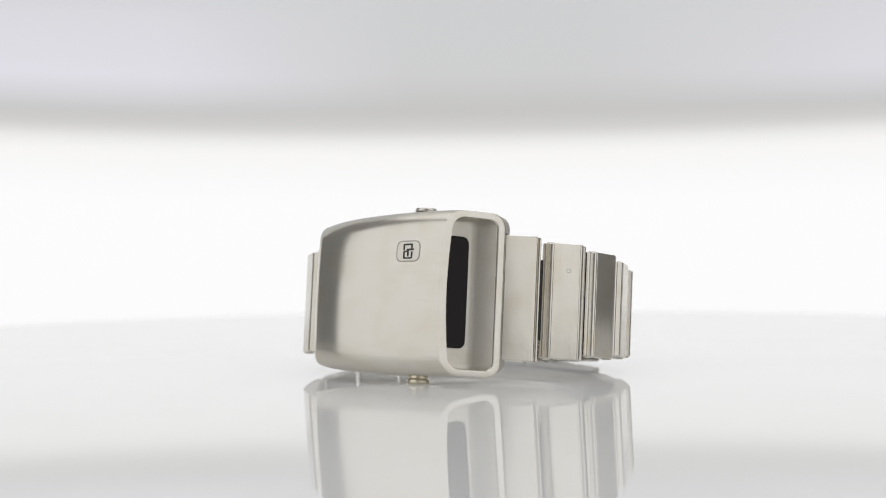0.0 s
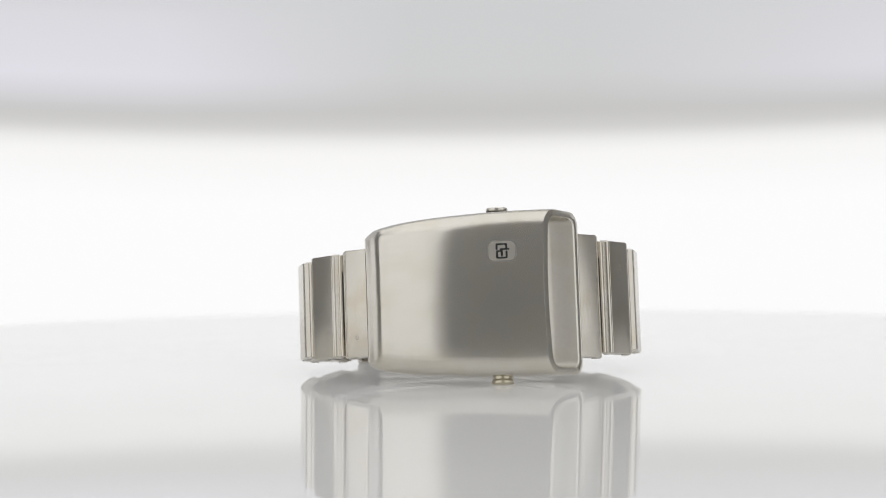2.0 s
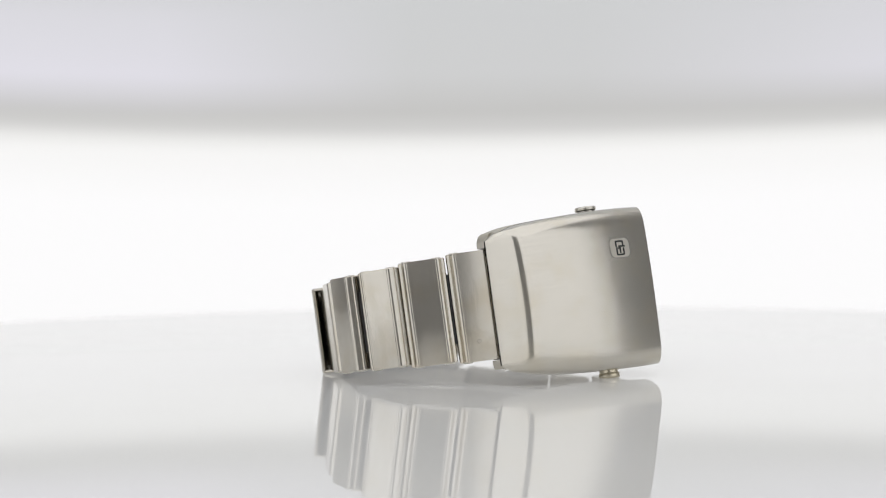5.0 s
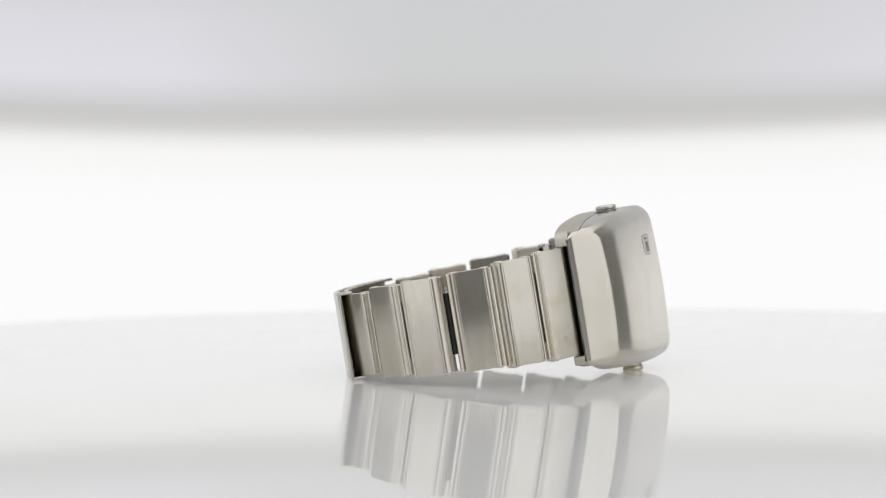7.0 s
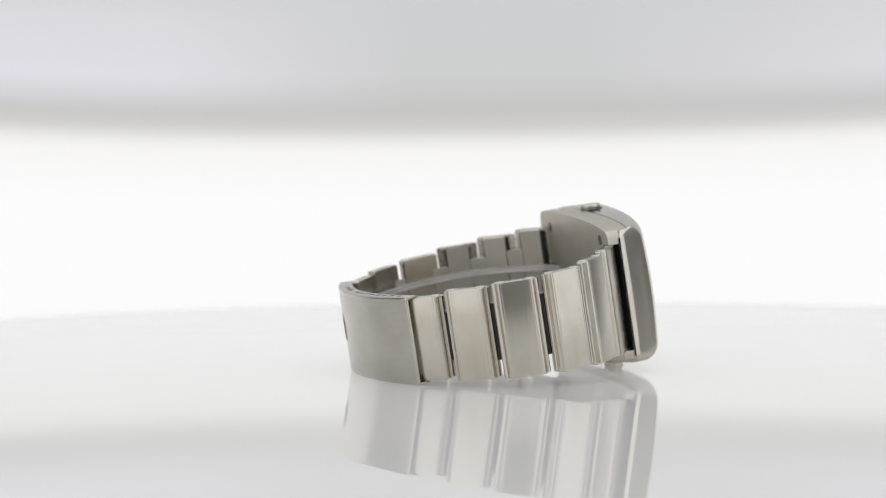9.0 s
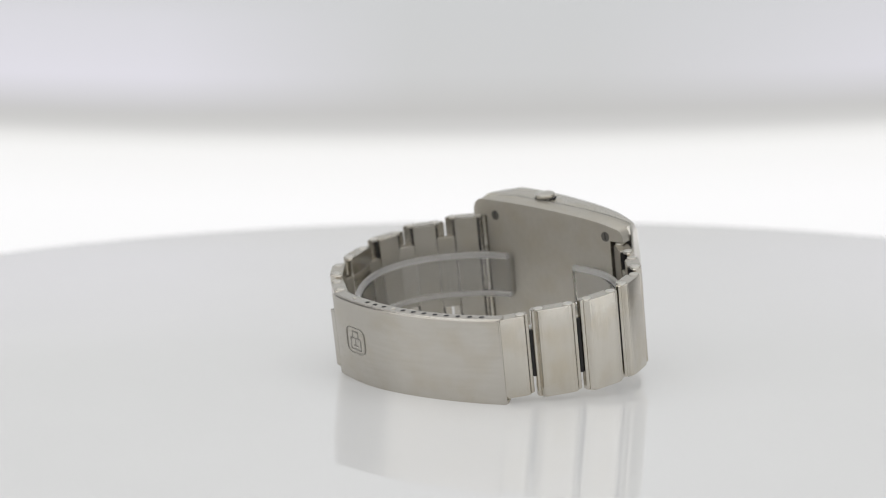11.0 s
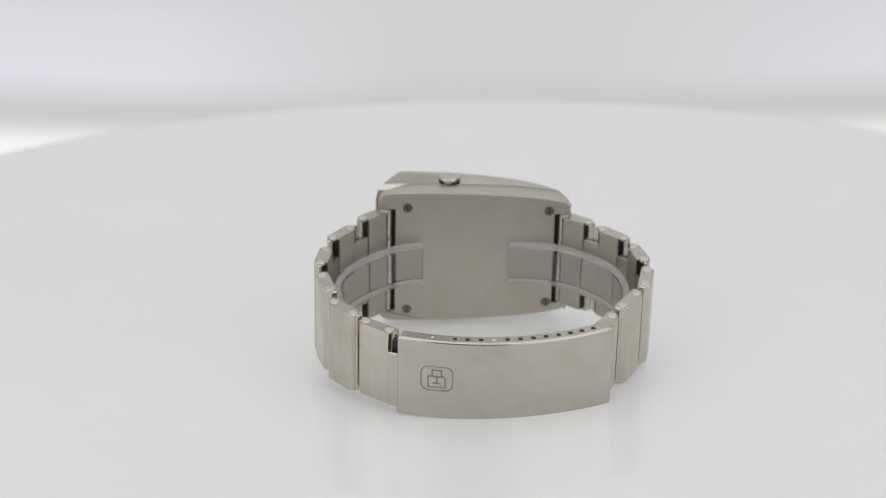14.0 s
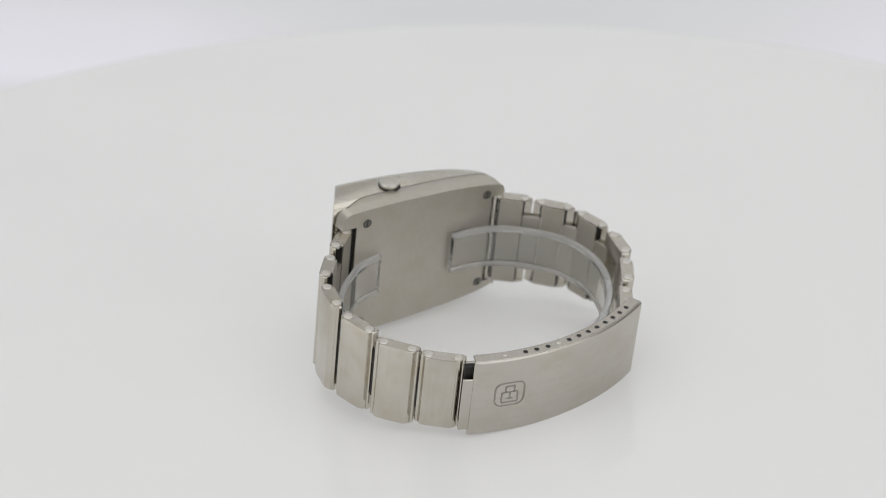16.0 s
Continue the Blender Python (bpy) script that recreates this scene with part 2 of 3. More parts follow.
def curved_diffuser(a0, a1, radius, z0, z1, cloth):
    """A curved upright diffuser screen, angles in degrees from the camera's side, with a frame of tubes."""
    ob = thing("diffuser_screen", "curved white backlit diffuser screen in a black frame", "diffuser", group="diffuser screens")
    def strip(r0, r1, za, zb):
        return rings([[(r * math.sin(radians(a)), -r * math.cos(radians(a)), z) for r, z in ((r0, za), (r1, za), (r1, zb), (r0, zb))] for a in np.linspace(a0, a1, 25)])
    part("cloth", strip(radius, radius + 4, z0, z1), cloth, ob)
    for a in (a0, a1):
        x, y = (radius + 2) * math.sin(radians(a)), -(radius + 2) * math.cos(radians(a))
        part("post", turned([(9, -900), (9, z1 + 20)], 12), frame_metal, ob, m=mm(x, y, 0))
    for z in (z0, z1):
        part("rail", strip(radius - 6, radius + 10, z - 6, z + 6), frame_metal, ob)
    return ob


def curtain(a0, a1, radius):
    """Unseen plain grey cloth, added in the gaps between the lit screens for even dark reflections, in shallow folds.
    """
    ob = thing("reflection_curtain", "plain grey cloth added unseen between the screens for dark reflections", "curtain", group="studio curtains")
    n = int(abs(a1 - a0) * 1.5)
    loops = []
    for i in range(n + 1):
        a = a0 + (a1 - a0) * i / n
        r = radius + 6 * math.sin(a * 1.1)
        loops.append([((r + d) * math.sin(radians(a)), -(r + d) * math.cos(radians(a)), z) for d, z in ((0, -880), (3, -880), (3, 945), (0, 945))])
    part("cloth", rings(loops), curtain_cloth, ob)
    part("rod", rings([[(r * math.sin(radians(a0 + (a1 - a0) * i / 12)), -r * math.cos(radians(a0 + (a1 - a0) * i / 12)), z) for r, z in ((radius - 8, 946), (radius + 8, 946), (radius + 8, 962), (radius - 8, 962))]
                       for i in range(13)]), frame_metal, ob)
    return ob


def overhead_softbox(z):
    ob = thing("overhead_softbox", "large square softbox hung over the turntable", "softbox")
    part("diffuser", prism(rounded(1560, 1560, 60), z, z + 4), top_cloth, ob)
    part("shell", rings([[(x * k, y * k, zz) for x, y in rounded(1580, 1580, 65)] for k, zz in ((1, z + 5), (1, z + 40), (0.5, z + 260))]), frame_metal, ob)
    part("hanger", turned([(14, z + 260), (14, 1800)], 12), frame_metal, ob)
    return ob


def turntable():
    ob = thing("turntable", "round glossy white acrylic turntable disc, glowing as if lit from below", "turntable")
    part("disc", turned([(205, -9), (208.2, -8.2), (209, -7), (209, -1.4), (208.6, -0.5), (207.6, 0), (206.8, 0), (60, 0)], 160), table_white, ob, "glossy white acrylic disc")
    part("column", turned([(150, -900), (150, -880), (32, -870), (32, -40), (110, -30), (110, -9.2)], 48), frame_metal, ob, "black column")
    return ob


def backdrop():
    """Cloth with a painted glow on the far end of the camera's arm, curved a little at the ends."""
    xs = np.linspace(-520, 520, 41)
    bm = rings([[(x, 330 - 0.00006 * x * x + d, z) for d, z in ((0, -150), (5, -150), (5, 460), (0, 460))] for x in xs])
    return tagged(part("backdrop", bm, back_cloth), "white backdrop cloth with its light painted in, greyer towards its top", "backdrop", kind="structure")


# ---- the watch; X along the case towards its window, -Y out of the face, Z across the strap ----
WIDTH = [(-21.2, 11.4), (-20.65, 12.5), (-19.6, 13.5), (-17.8, 14.25), (-14, 15.0), (-8, 15.65), (0, 16.15), (8, 16.45), (16, 16.5), (23, 16.3)]
_width = curve_points(WIDTH, 8)
_wx, _wz = [q[0] for q in _width], [q[1] for q in _width]


def half(x):
    """Half the width of the case along its length."""
    return float(np.interp(x, _wx, _wz))


FACE = [(14.8, -14.85), (11, -14.55), (7, -14.2), (2, -13.7), (-4, -12.95), (-9, -12.1), (-12.5, -11.25), (-15.2, -10.35), (-16.7, -9.7), (-17.7, -8.95), (-18.4, -7.9), (-19.3, -6.0),
        (-20.05, -4.5), (-20.5, -3.5), (-20.65, -2.7)]
SLANT = 0.65
CUSHION = 0.9


def case_section(x, yf, rim_pull=0.0, shift=0.0):
    """One closed ring of the shell, and the lean of its plane."""
    lean = SLANT * min(1, max(0, (x + 4) / 18.8)) ** 1.5
    yb = -3.4 + 0.5 * max(0, (x - 8) / 6.8)
    if x < -18:
        yb = -3.4 + 0.9 * min(1, (-18 - x) / 2)
    h = half(x + lean * 6)
    y0, y1, hh = yf + rim_pull, yb - rim_pull, h - rim_pull
    r = min(3.6, max(0.25, (y1 - y0) * 0.55))
    r = max(0.4, r - rim_pull)
    rb = min(0.8 + 2.0 * max(0, (x - 6) / 8.8), (y1 - y0) * 0.3) - 0.8 * rim_pull
    rb = max(0.15, rb)
    pts = [(y1 - rb + rb * math.cos(math.pi / 2 * i / 4), hh - rb + rb * math.sin(math.pi / 2 * i / 4)) for i in range(5)]
    for i in range(9):
        a = math.pi / 2 * i / 8
        pts.append((y0 + r - r * math.sin(a), hh - r + r * math.cos(a)))
    for i in range(1, 10):
        z = (hh - r) * (1 - 2 * i / 10)
        pts.append((y0, z))
    top = list(pts[:14])
    pts += [(y, -z) for y, z in reversed(top)]
    out = []
    for y, z in pts:
        yy = y + CUSHION * min(1, max(0, (y1 - y0 - 1.0) / 5.5)) * (z / hh) ** 2 * max(0, min(1, (y1 - y) / (y1 - y0)))
        out.append((x + lean * (yy - yf) + shift, yy, z))
    return out


def case_shell(parent):
    chain = curve_points(FACE, 6)
    loops = [case_section(x, y) for x, y in reversed(chain)]
    x, y = FACE[0]
    loops.append(case_section(x, y, 0.22, 0.12))
    loops.append(case_section(x, y, 1.25, 0.12))
    loops.append(case_section(x, y, 1.42, -0.15))
    shell = part("case", rings(loops, cap=(True, False)), case_steel, parent, "brushed steel visor-shaped case", sharp=40)
    liner = [case_section(x, y, d, h) for d, h in ((1.42, -0.15), (1.45, -2.6), (1.5, -4.5), (1.65, -5.1), (2.1, -5.4))]
    mouth = part("visor_mouth", rings(liner, cap=(False, True)), mouth_steel, shell, "matt grey steel inside of the visor", sharp=50)
    # dark display window at the bottom of the visor's mouth
    pane = prism(rounded(8.4, 22.4, 1.5), -0.4, 0.25, 0.12)
    # window's local x runs along the slanted wall, local y along Z, local z out of the mouth
    ux = Vector((SLANT, 1, 0)).normalized()
    uy = Vector((0, 0, 1))
    uz = ux.cross(uy)
    m = Matrix.Translation(Vector((13.36, -8.8, 0.5)) * 0.001) @ Matrix((ux, uy, uz)).transposed().to_4x4()
    part("display_window", pane, display_glass, shell, "dark red-black display glass", m=m)
    return shell


def face_point(x, z):
    """Place and frame of the face at (x, z): local x along the case, local y along Z, local z outwards."""
    def yf(q):
        c = curve_points(FACE, 8)
        return float(np.interp(q, [p[0] for p in reversed(c)], [p[1] for p in reversed(c)])) + CUSHION * (z / half(q)) ** 2
    y = yf(x)
    ux = Vector((1, (yf(x + 0.5) - yf(x - 0.5)), 0)).normalized()
    uy = Vector((0, 2 * CUSHION * z / half(x) ** 2, 1)).normalized()
    uz = ux.cross(uy).normalized()
    uy = uz.cross(ux)
    return Matrix.Translation(Vector((x, y, z)) * 0.001) @ Matrix((ux, uy, uz)).transposed().to_4x4()


def badge(parent):
    m = face_point(6.8, 8.05)
    plate = part("badge", prism(rounded(5.3, 3.85, 1.1), -0.4, 0.07, 0.05), badge_steel, parent, "small rounded steel badge with a dark mark", m=m)
    part("badge_groove", frame_outline(5.75, 4.3, 1.3, 0.26, -0.4, 0.035), engraved, plate)
    for cx, cy, w, h in ((-1.0, 0.85, 0.42, 1.3), (0.9, 0.85, 0.42, 1.3), (-0.05, 1.35, 1.7, 0.36), (-0.95, -0.75, 0.42, 1.5), (0.95, -0.75, 0.42, 1.5), (0.0, -1.4, 1.7, 0.36),
                         (-0.45, -0.05, 1.2, 0.34), (0.55, 0.32, 1.9, 0.36), (0.0, -0.35, 0.42, 1.5)):
        part("mark_bar", prism(rounded(w, h, 0.15, 3), 0.0, 0.10), enamel, plate, m=mm(cx, cy, 0))


def case_back(parent):
    """The rear plate with four lugs; its outline runs round in x and z."""
    nl, nr = 11.25, 12.8

    def corner(cx, cz, r, a0):
        return [(cx + r * math.cos(radians(a0 + 90 * i / 6)), cz + r * math.sin(radians(a0 + 90 * i / 6))) for i in range(7)]
    xs = np.linspace(-17.6, 18.6, 20)
    upper = [(x, half(x) + 0.06) for x in xs]
    right = list(reversed(corner(19.2, half(19.2) - 2.74, 2.8, 0)))
    left = list(reversed(corner(-18.0, half(-18) - 2.34, 2.4, 90)))
    out = left + upper + right + [(22.0, nr), (18.3, nr)]
    low = [(x, -z + (1.2 if z > 13.2 else 0)) for x, z in reversed(out)]
    out = out + low
    out = out[0:0] + [(-16.9, nl), (-20.4, nl)] + out + [(-20.4, -nl), (-16.9, -nl)]
    out = [q for i, q in enumerate(out) if (Vector(q) - Vector(out[i - 1])).length > 0.02]
    bm = bmesh.new()
    a = [bm.verts.new((x, -2.7, z)) for x, z in out]
    b = [bm.verts.new((x, 0, z)) for x, z in out]
    n = len(out)
    for i in range(n):
        bm.faces.new((a[i], a[(i + 1) % n], b[(i + 1) % n], b[i]))
    bm.faces.new(a)
    bm.faces.new(b)
    plate = part("case_back", bm, back_steel, parent, "plain satin steel case back", sharp=30)
    rim = plate.data.attributes.new("bevel_weight_edge", "FLOAT", "EDGE")
    vs = plate.data.vertices
    for e in plate.data.edges:
        if all(abs(vs[i].co.y) < 1e-6 for i in e.vertices):
            rim.data[e.index].value = 1.0
    rounding = plate.modifiers.new("rounded_rim", "BEVEL")
    rounding.width, rounding.segments, rounding.limit_method = 0.0015, 5, "WEIGHT"
    for x, z in ((15.65, 13.1), (15.65, -12.5), (-15.65, 12.1), (-15.65, -11.0)):
        sc = part("screw", turned([(1.05, -1.2), (1.05, 0.03), (0.88, 0.04), (0.88, -0.25)], 20), black_gap, plate, "small dark slotted screw", m=mm(x, 0, z, -90, 0, 0))
        part("screw_head", turned([(0.87, -0.6), (0.87, 0.035), (0.72, 0.06)], 16), screw_metal, sc)
        part("slot", box(-0.75, 0.75, -0.14, 0.14, 0.03, 0.075), black_gap, sc, m=mm(0, 0, 0, 0, 0, 40 * x))
    for x, nz in ((17.4, nr), (-17.0, nl)):
        part("spring_bar", turned([(0.95, -nz + 0.15), (0.95, nz - 0.15)], 16), link_steel, plate, m=mm(20.0 if x > 0 else -18.7, -0.95, 0))
        s = 1 if x > 0 else -1
        # dark sheet painting the shade between plate and first link
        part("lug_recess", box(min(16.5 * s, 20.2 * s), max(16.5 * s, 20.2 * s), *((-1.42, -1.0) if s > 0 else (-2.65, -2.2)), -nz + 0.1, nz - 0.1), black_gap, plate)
    # narrow band between plate and shell, one along each side
    for s in (1, -1):
        loops = []
        for x in np.linspace(-19.0, 19.0, 28):
            w = half(x) - (0.8 if s < 0 else 0)
            top = -5.0 + 2.15 * min(1, max(0, (x - 13.5) / 5.5)) ** 1.5
            loops.append([(x, top, (w - 0.8) * s), (x, top, (w - 0.05) * s), (x, top + 0.15, (w + 0.06) * s), (x, -2.71, (w + 0.06) * s), (x, -2.71, (w - 0.8) * s)])
        band = part("side_band", rings(loops), back_steel, plate, sharp=40)
        if s < 0:
            continue
        # thin dark seam between the band and the shell
        line = []
        for x in np.linspace(-18.6, 18.6, 28):
            top = -5.0 + 2.15 * min(1, max(0, (x - 13.5) / 5.5)) ** 1.5
            w = half(x) + 0.03
            line.append([(x, top - 0.14, (w - 0.5) * s), (x, top - 0.14, w * s), (x, top - 0.005, w * s), (x, top - 0.005, (w - 0.5) * s)])
        part("seam", rings(line), black_gap, band)
    return plate


def pushers(parent):
    prof = [(1.75, -0.6), (1.75, 0.72), (1.9, 0.8), (2.0, 0.95), (2.0, 1.25), (1.85, 1.42), (1.0, 1.5)]
    part("pusher", turned([(r * 1.1, z * 1.3) for r, z in prof], 28), bright_steel, parent, "round steel push button", m=mm(6.25, -6.7, half(6.25) - 0.72))
    # dark ring laid on the case for the shade round the pusher
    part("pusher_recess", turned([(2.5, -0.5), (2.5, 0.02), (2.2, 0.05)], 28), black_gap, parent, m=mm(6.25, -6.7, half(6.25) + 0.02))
    part("pusher", turned([(r * 1.1, z * 1.62) for r, z in prof], 28), brass, parent, "round brassy push button", m=mm(6.25, -6.9, -15.7, 180, 0, 0))


# centre x, centre y, direction of the chain in degrees, half width
LINKS_LEFT = [(-21.6, 1.45, 143, 10.95), (-28.9, 7.7, 134, 10.5), (-33.5, 15.5, 103.5, 9.9), (-33.8, 25.5, 76.5, 9.6), (-29.2, 34.25, 56, 9.2), (-23.2, 42.0, 54.5, 8.4)]
LINKS_RIGHT = [(23.2, 1.75, 39, 12.55), (30.2, 8.4, 49.5, 11.6), (34.25, 16.8, 78, 10.6), (33.75, 26.6, 105, 9.7), (30.2, 36.0, 130, 9.05), (23.4, 42.5, 142, 8.4)]


def link(parent, x, y, a, hw, outward, open_ends, stamp=None):
    """A bracelet link: a bar with stepped flanks and chamfered ends, its two pins showing at both ends; its inner side is cut back for the hinges."""
    side = [(4.66, 0.1), (4.5, 0.42), (4.25, 0.52), (3.98, 0.46), (3.88, 0.62), (3.76, 0.95), (3.52, 1.27), (3.22, 1.42), (2.95, 1.44), (2.85, 1.49), (1.4, 1.54)]
    crest = side + [(-t, n) for t, n in reversed(side)]
    if open_ends:
        prof = [(-4.6, -0.45), (-2.6, -0.45), (-2.6, -1.35), (2.6, -1.35), (2.6, -0.45), (4.6, -0.45)] + crest
    else:
        prof = [(-4.6, -1.0), (-4.25, -1.35), (4.25, -1.35), (4.6, -1.0)] + crest
    prof = [(t, n * outward) for t, n in prof]
    lv = [(0.955, -hw), (1.0, -hw + 0.2), (1.0, hw - 0.2), (0.955, hw)]
    m = mm(x, y, 0, 0, 0, a)
    ob = part("link", rings([[(t * k, n * k, z) for t, n in prof] for k, z in lv]), link_steel, parent, m=m, sharp=22)
    if open_ends:
        # inner plate darkened for the shade inside the loop, with a dark joint along each side
        y0, y1 = sorted((-1.46 * outward, -1.3 * outward))
        part("inner_plate", prism([(-2.45, y0), (2.45, y0), (2.45, y1), (-2.45, y1)], -hw + 0.25, hw - 0.25, 0.06), inner_steel, ob)
        for t in (-2.78, 2.78):
            y0, y1 = sorted((-1.28 * outward, -0.4 * outward))
            part("joint_gap", box(t - 0.17, t + 0.17, y0, y1, -hw + 0.5, hw - 0.5), black_gap, ob)
    for t in (-3.0, 3.0):
        for s in (1, -1):
            part("pin", turned([(0.98, -0.4), (0.98, 0.10), (0.86, 0.2), (0.5, 0.23)], 18), pin_steel, ob, m=mm(t, 0.1 * outward, s * (hw - 0.02), 0 if s > 0 else 180))
    if stamp is not None:
        # a tiny round hallmark punched into the outer face
        part("hallmark", turned([(0.44, -0.05), (0.44, 0.008), (0.32, 0.008), (0.32, -0.05)], 18), engraved, ob, "tiny round hallmark", m=mm(0.4, 1.535 * outward, stamp, -90 * outward))
    return ob


def hinge(parent, p, q, hw, outward):
    """The narrower tongue that joins two links on their inner side."""
    d = Vector(q) - Vector(p)
    ln = d.length
    a = math.degrees(math.atan2(d.y, d.x))
    c = (Vector(p) + Vector(q)) / 2
    y0, y1 = sorted((-1.3 * outward, -0.35 * outward))
    bm = prism([(-ln / 2, y0), (ln / 2, y0), (ln / 2, y1), (-ln / 2, y1)], -hw + 3.4, hw - 3.4, 0.12)
    part("hinge", bm, inner_steel, parent, m=mm(c.x, c.y, 0, 0, 0, a))
    # added black rod that darkens the gap between two links like shade
    part("hinge_core", turned([(0.42, -hw + 3.5), (0.42, hw - 3.5)], 10), black_gap, parent, m=mm(c.x, c.y, 0))


def bracelet(parent):
    for chain, outward in ((LINKS_LEFT, 1), (LINKS_RIGHT, -1)):
        last = None
        for k, (x, y, a, hw) in enumerate(chain):
            link(parent, x, y, a, hw, outward, k < 3, {(1, -1): 6.2, (0, 1): -7.0}.get((k, outward)))
            u = Vector((math.cos(radians(a)), math.sin(radians(a))))
            if last:
                hinge(parent, last, Vector((x, y)) - u * 2.85, hw, outward)
            last = Vector((x, y)) + u * 2.85


ARC = (0.6, -4.0, 55.7)     # the clasp's arc: centre and outer radius


def on_arc(x, r):
    """Angle, place on the clasp's arc at x for that radius."""
    a = math.acos((x - ARC[0]) / r)
    return a, (ARC[0] + r * math.cos(a), ARC[1] + r * math.sin(a))


def arc_plate(x0, x1, r0, r1, z0, z1, n=28):
    seq = np.linspace(math.acos((x0 - ARC[0]) / r1), math.acos((x1 - ARC[0]) / r1), n)
    return rings([[(ARC[0] + r * math.cos(a), ARC[1] + r * math.sin(a), z) for r, z in ((r0, z0), (r1, z0), (r1, z1), (r0, z1))] for a in seq])


def clasp(parent):
    R = ARC[2]
    body = part("clasp", arc_plate(-24.8, 19.7, R - 0.75, R, -9.05, 9.05), clasp_steel, parent, "curved brushed steel folding clasp", bevel=0.45, seg=3)
    for z0, z1 in ((8.45, 9.02), (-9.02, -8.45)):
        part("flange", arc_plate(-24.7, 19.2, R - 3.1, R - 0.5, z0, z1), clasp_steel, body, bevel=0.18)
    part("tab", arc_plate(19.5, 21.6, R - 0.8, R - 0.06, -7.6, 5.0, 6), clasp_steel, body, bevel=0.2)
    part("blade", arc_plate(-20, 20.5, R - 3.0, R - 2.2, -7.6, 7.6), clasp_steel, body, "inner folding blade")
    # black plate for the shade in the gap between clasp and last link
    part("blade_end", arc_plate(17.4, 20.6, R - 2.6, R - 1.25, -7.2, 7.4, 6), black_gap, body)
    holes = [8.1, 5.55, 2.85, -2.5, -5.15, -7.8, -10.4, -13.0, -15.5, -17.9, -20.3]
    for x in holes:
        _, (cx, cy) = on_arc(x, R - 1.75)
        for s in (1, -1):
            h = part("adjuster_hole", turned([(0.64, 0.0), (0.64, 0.03), (0.52, 0.035), (0.52, 0.0)], 16), clasp_steel, body, m=mm(cx, cy, 9.02 * s, 0 if s > 0 else 180))
            # no hole is cut; a dark disc paints the shade inside it
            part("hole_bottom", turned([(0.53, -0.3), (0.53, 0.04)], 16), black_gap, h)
    for x, k in ((12.6, 0.36), (0.2, 0.5)):
        _, (cx, cy) = on_arc(x, R - 1.75)
        part("spring_pin", turned([(k, 0), (k, 0.10), (k * 0.6, 0.16)], 16), bright_steel, body, m=mm(cx, cy, 9.02))
    a, (cx, cy) = on_arc(11.7, R)
    uz = Vector((math.cos(a), math.sin(a), 0))
    uy = Vector((0, 0, 1))
    ux = uy.cross(uz)
    m = Matrix.Translation(Vector((cx, cy, 0.4)) * 0.001) @ Matrix((ux, uy, uz)).transposed().to_4x4()
    em = part("emblem", frame_outline(6.8, 5.9, 1.7, 0.32, -0.2, 0.012), engraved, body, "engraved maker's frame", m=m)
    for cx, cy, w, h in ((0.0, 1.95, 1.9, 0.3), (-0.95, 1.25, 0.3, 1.6), (0.95, 1.25, 0.3, 1.6), (0.0, 0.5, 3.4, 0.3), (-1.75, 0.0, 0.3, 1.1), (0.0, -0.35, 0.3, 1.5),
                         (1.75, -0.9, 0.3, 2.3), (-1.75, -1.3, 0.3, 1.4), (0.0, -2.0, 3.4, 0.3), (0.0, -1.1, 1.6, 0.3)):
        part("mark_bar", prism(rounded(w + 0.1, h + 0.1, 0.15, 3), -0.2, 0.012), engraved, em, m=mm(cx, cy, 0))


WRIST = Matrix(((0.874786, 0.481651, 0.052546, -0.013043), (-0.483884, 0.862999, 0.145217, -0.019618), (0.024597, -0.15246, 0.988004, 0.016465), (0, 0, 0, 1)))


def watch():
    ob = thing("wristwatch", "brushed steel wristwatch with a visor-shaped case, on its side", "wristwatch")
    shell = case_shell(ob)
    badge(shell)
    case_back(ob)
    pushers(shell)
    bracelet(ob)
    clasp(ob)
    return ob


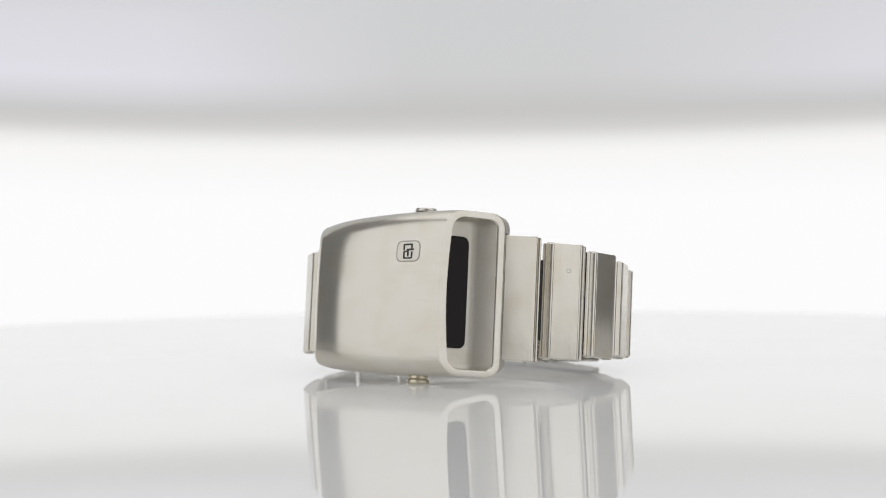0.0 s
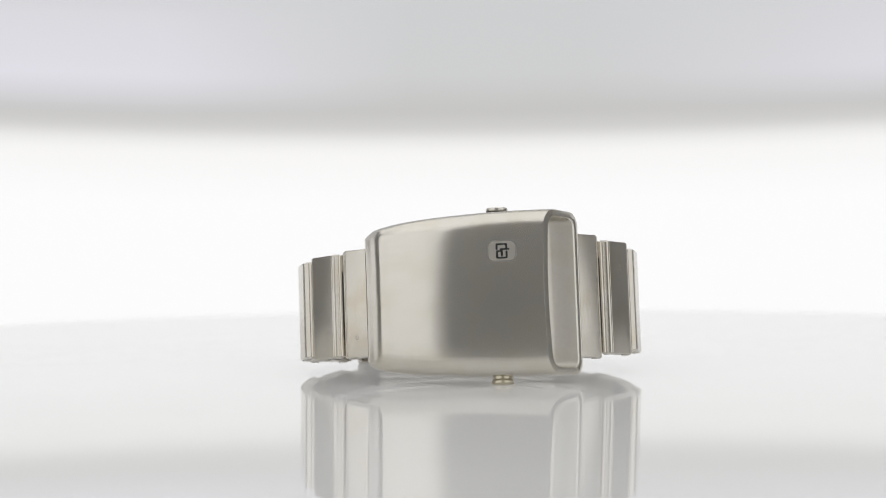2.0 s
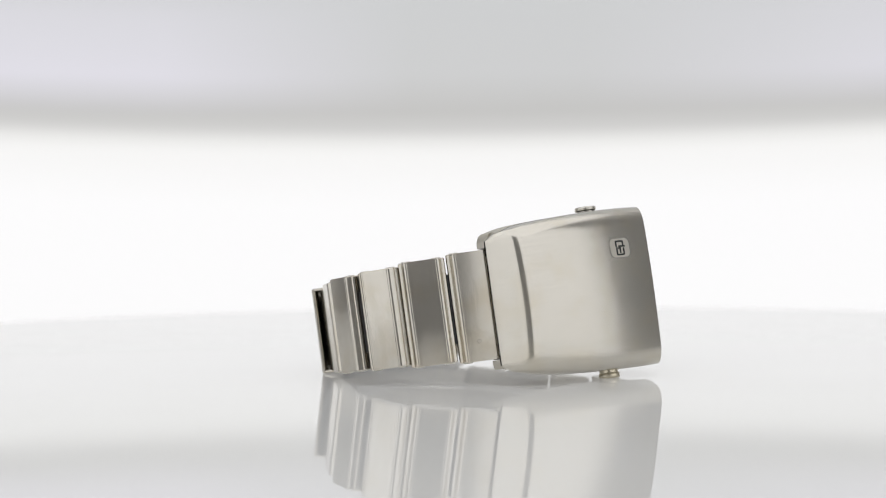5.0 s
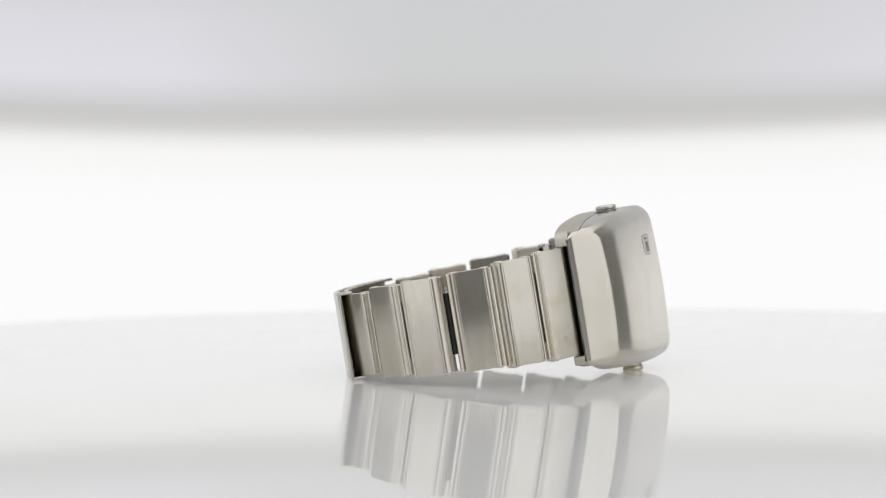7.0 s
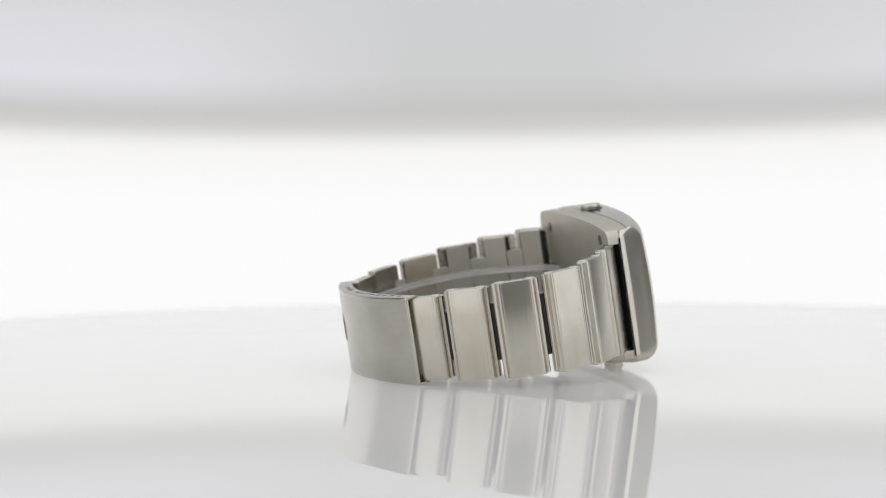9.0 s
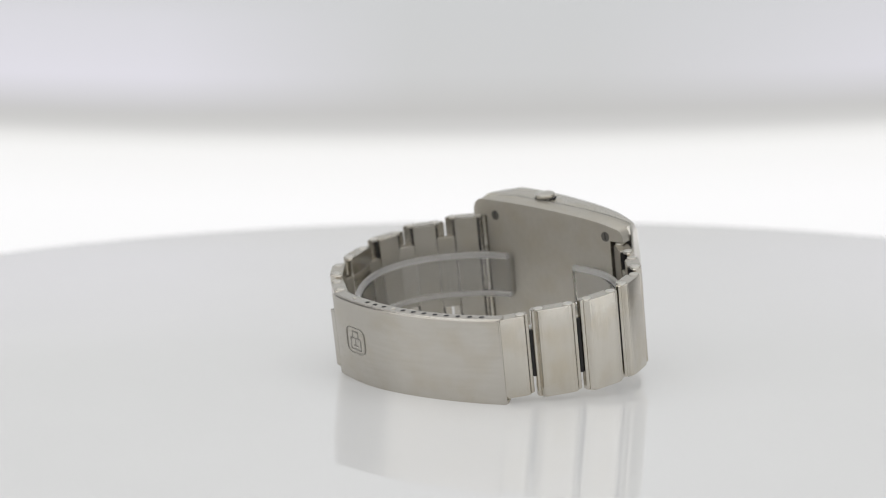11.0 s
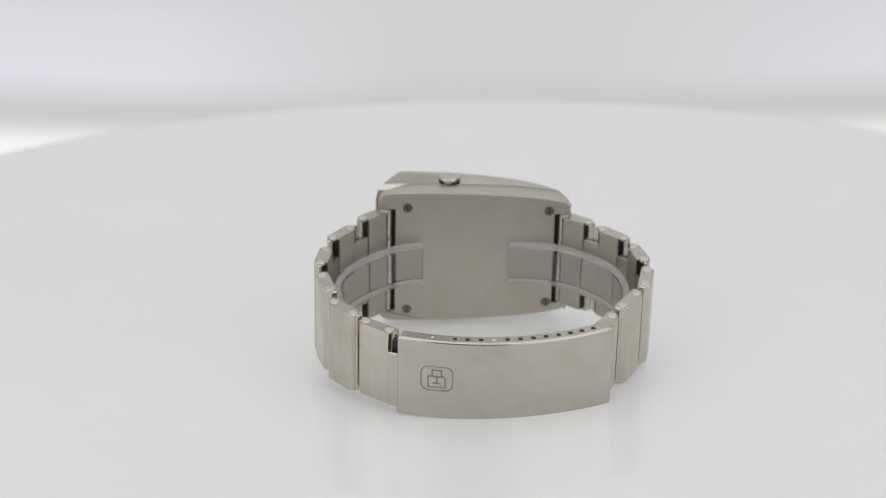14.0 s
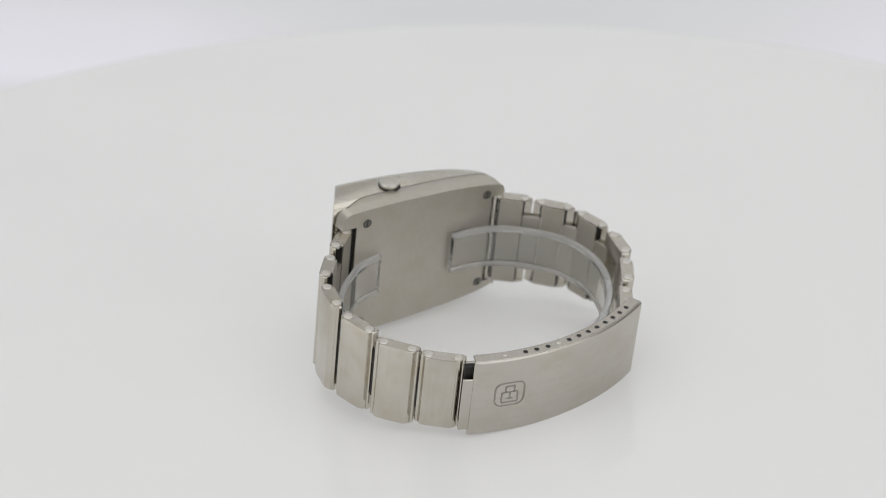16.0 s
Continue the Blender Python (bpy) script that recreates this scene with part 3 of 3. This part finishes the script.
BAND = [(-6.9, 0.85), (-14, 1.5), (-19.5, 3.6), (-24.6, 7.6), (-28.4, 12.2), (-30.2, 18), (-29.9, 25), (-26.8, 32), (-22, 38), (-15, 43), (-6, 46.2), (3, 47), (12, 45.2), (20, 40.5), (26, 34.2),
        (30, 27), (31.3, 20), (30.0, 14), (26.4, 8.8), (21.6, 4.6), (17.3, 2.0), (12.3, 0.85)]


def cuff():
    """The clear open ring that keeps the bracelet round."""
    pts = curve_points(BAND, 5)
    n = len(pts)
    ob = thing("display_cuff", "clear plastic open ring inside the watch bracelet", "watch cuff")

    def strip(out, z0, z1):
        loops = []
        for i, q in enumerate(pts):
            a, b = pts[max(0, i - 1)], pts[min(n - 1, i + 1)]
            d = Vector((b[0] - a[0], b[1] - a[1])).normalized()
            w, v = Vector((-d.y, d.x)) * out, Vector((-d.y, d.x)) * (out - 0.25)
            loops.append([(q[0] + u.x, q[1] + u.y, z) for u, z in ((-w, z0 + 0.25), (-v, z0), (v, z0), (w, z0 + 0.25), (w, z1 - 0.25), (v, z1), (-v, z1), (-w, z1 - 0.25))])
        return rings(loops)
    part("band", strip(0.55, -4.15, 3.55), clear, ob)
    part("rim", strip(0.62, 3.6, 4.8), frosted, ob, "frosted cut edge")
    part("rim", strip(0.62, -5.38, -4.2), frosted, ob, "frosted cut edge")
    return ob


studio()
for first, last in ((16, 84), (-88, -18), (132, 179), (-179, -132)):
    curved_diffuser(first, last, 820, -260, 330 if abs(first + last) > 200 else 940, side_cloth)
for first, last in ((132, 179), (-179, -132)):
    curved_diffuser(first, last, 824, 346, 940, rear_cloth)
curtain(-19, 16, 850)
curtain(82, 134, 850)
curtain(-134, -86, 850)
overhead_softbox(970)
the_table = turntable()
the_backdrop = backdrop()
the_watch = watch()
the_cuff = cuff()


def motions():
    times = [0.5 * i for i in range(33)]
    turn = [float(np.interp(t, [a for a, _ in TURN], [b for _, b in TURN])) for t in times]
    walk(the_table, [(t, pose(0, 0, 0, 0, 0, a)) for t, a in zip(times, turn)])
    walk(the_watch, [(t, pose(0, 0, 0, 0, 0, a) @ WRIST) for t, a in zip(times, turn)])
    walk(the_cuff, [(t, pose(0, 0, 0, 0, 0, a) @ WRIST) for t, a in zip(times, turn)])
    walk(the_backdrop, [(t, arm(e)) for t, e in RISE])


motions()
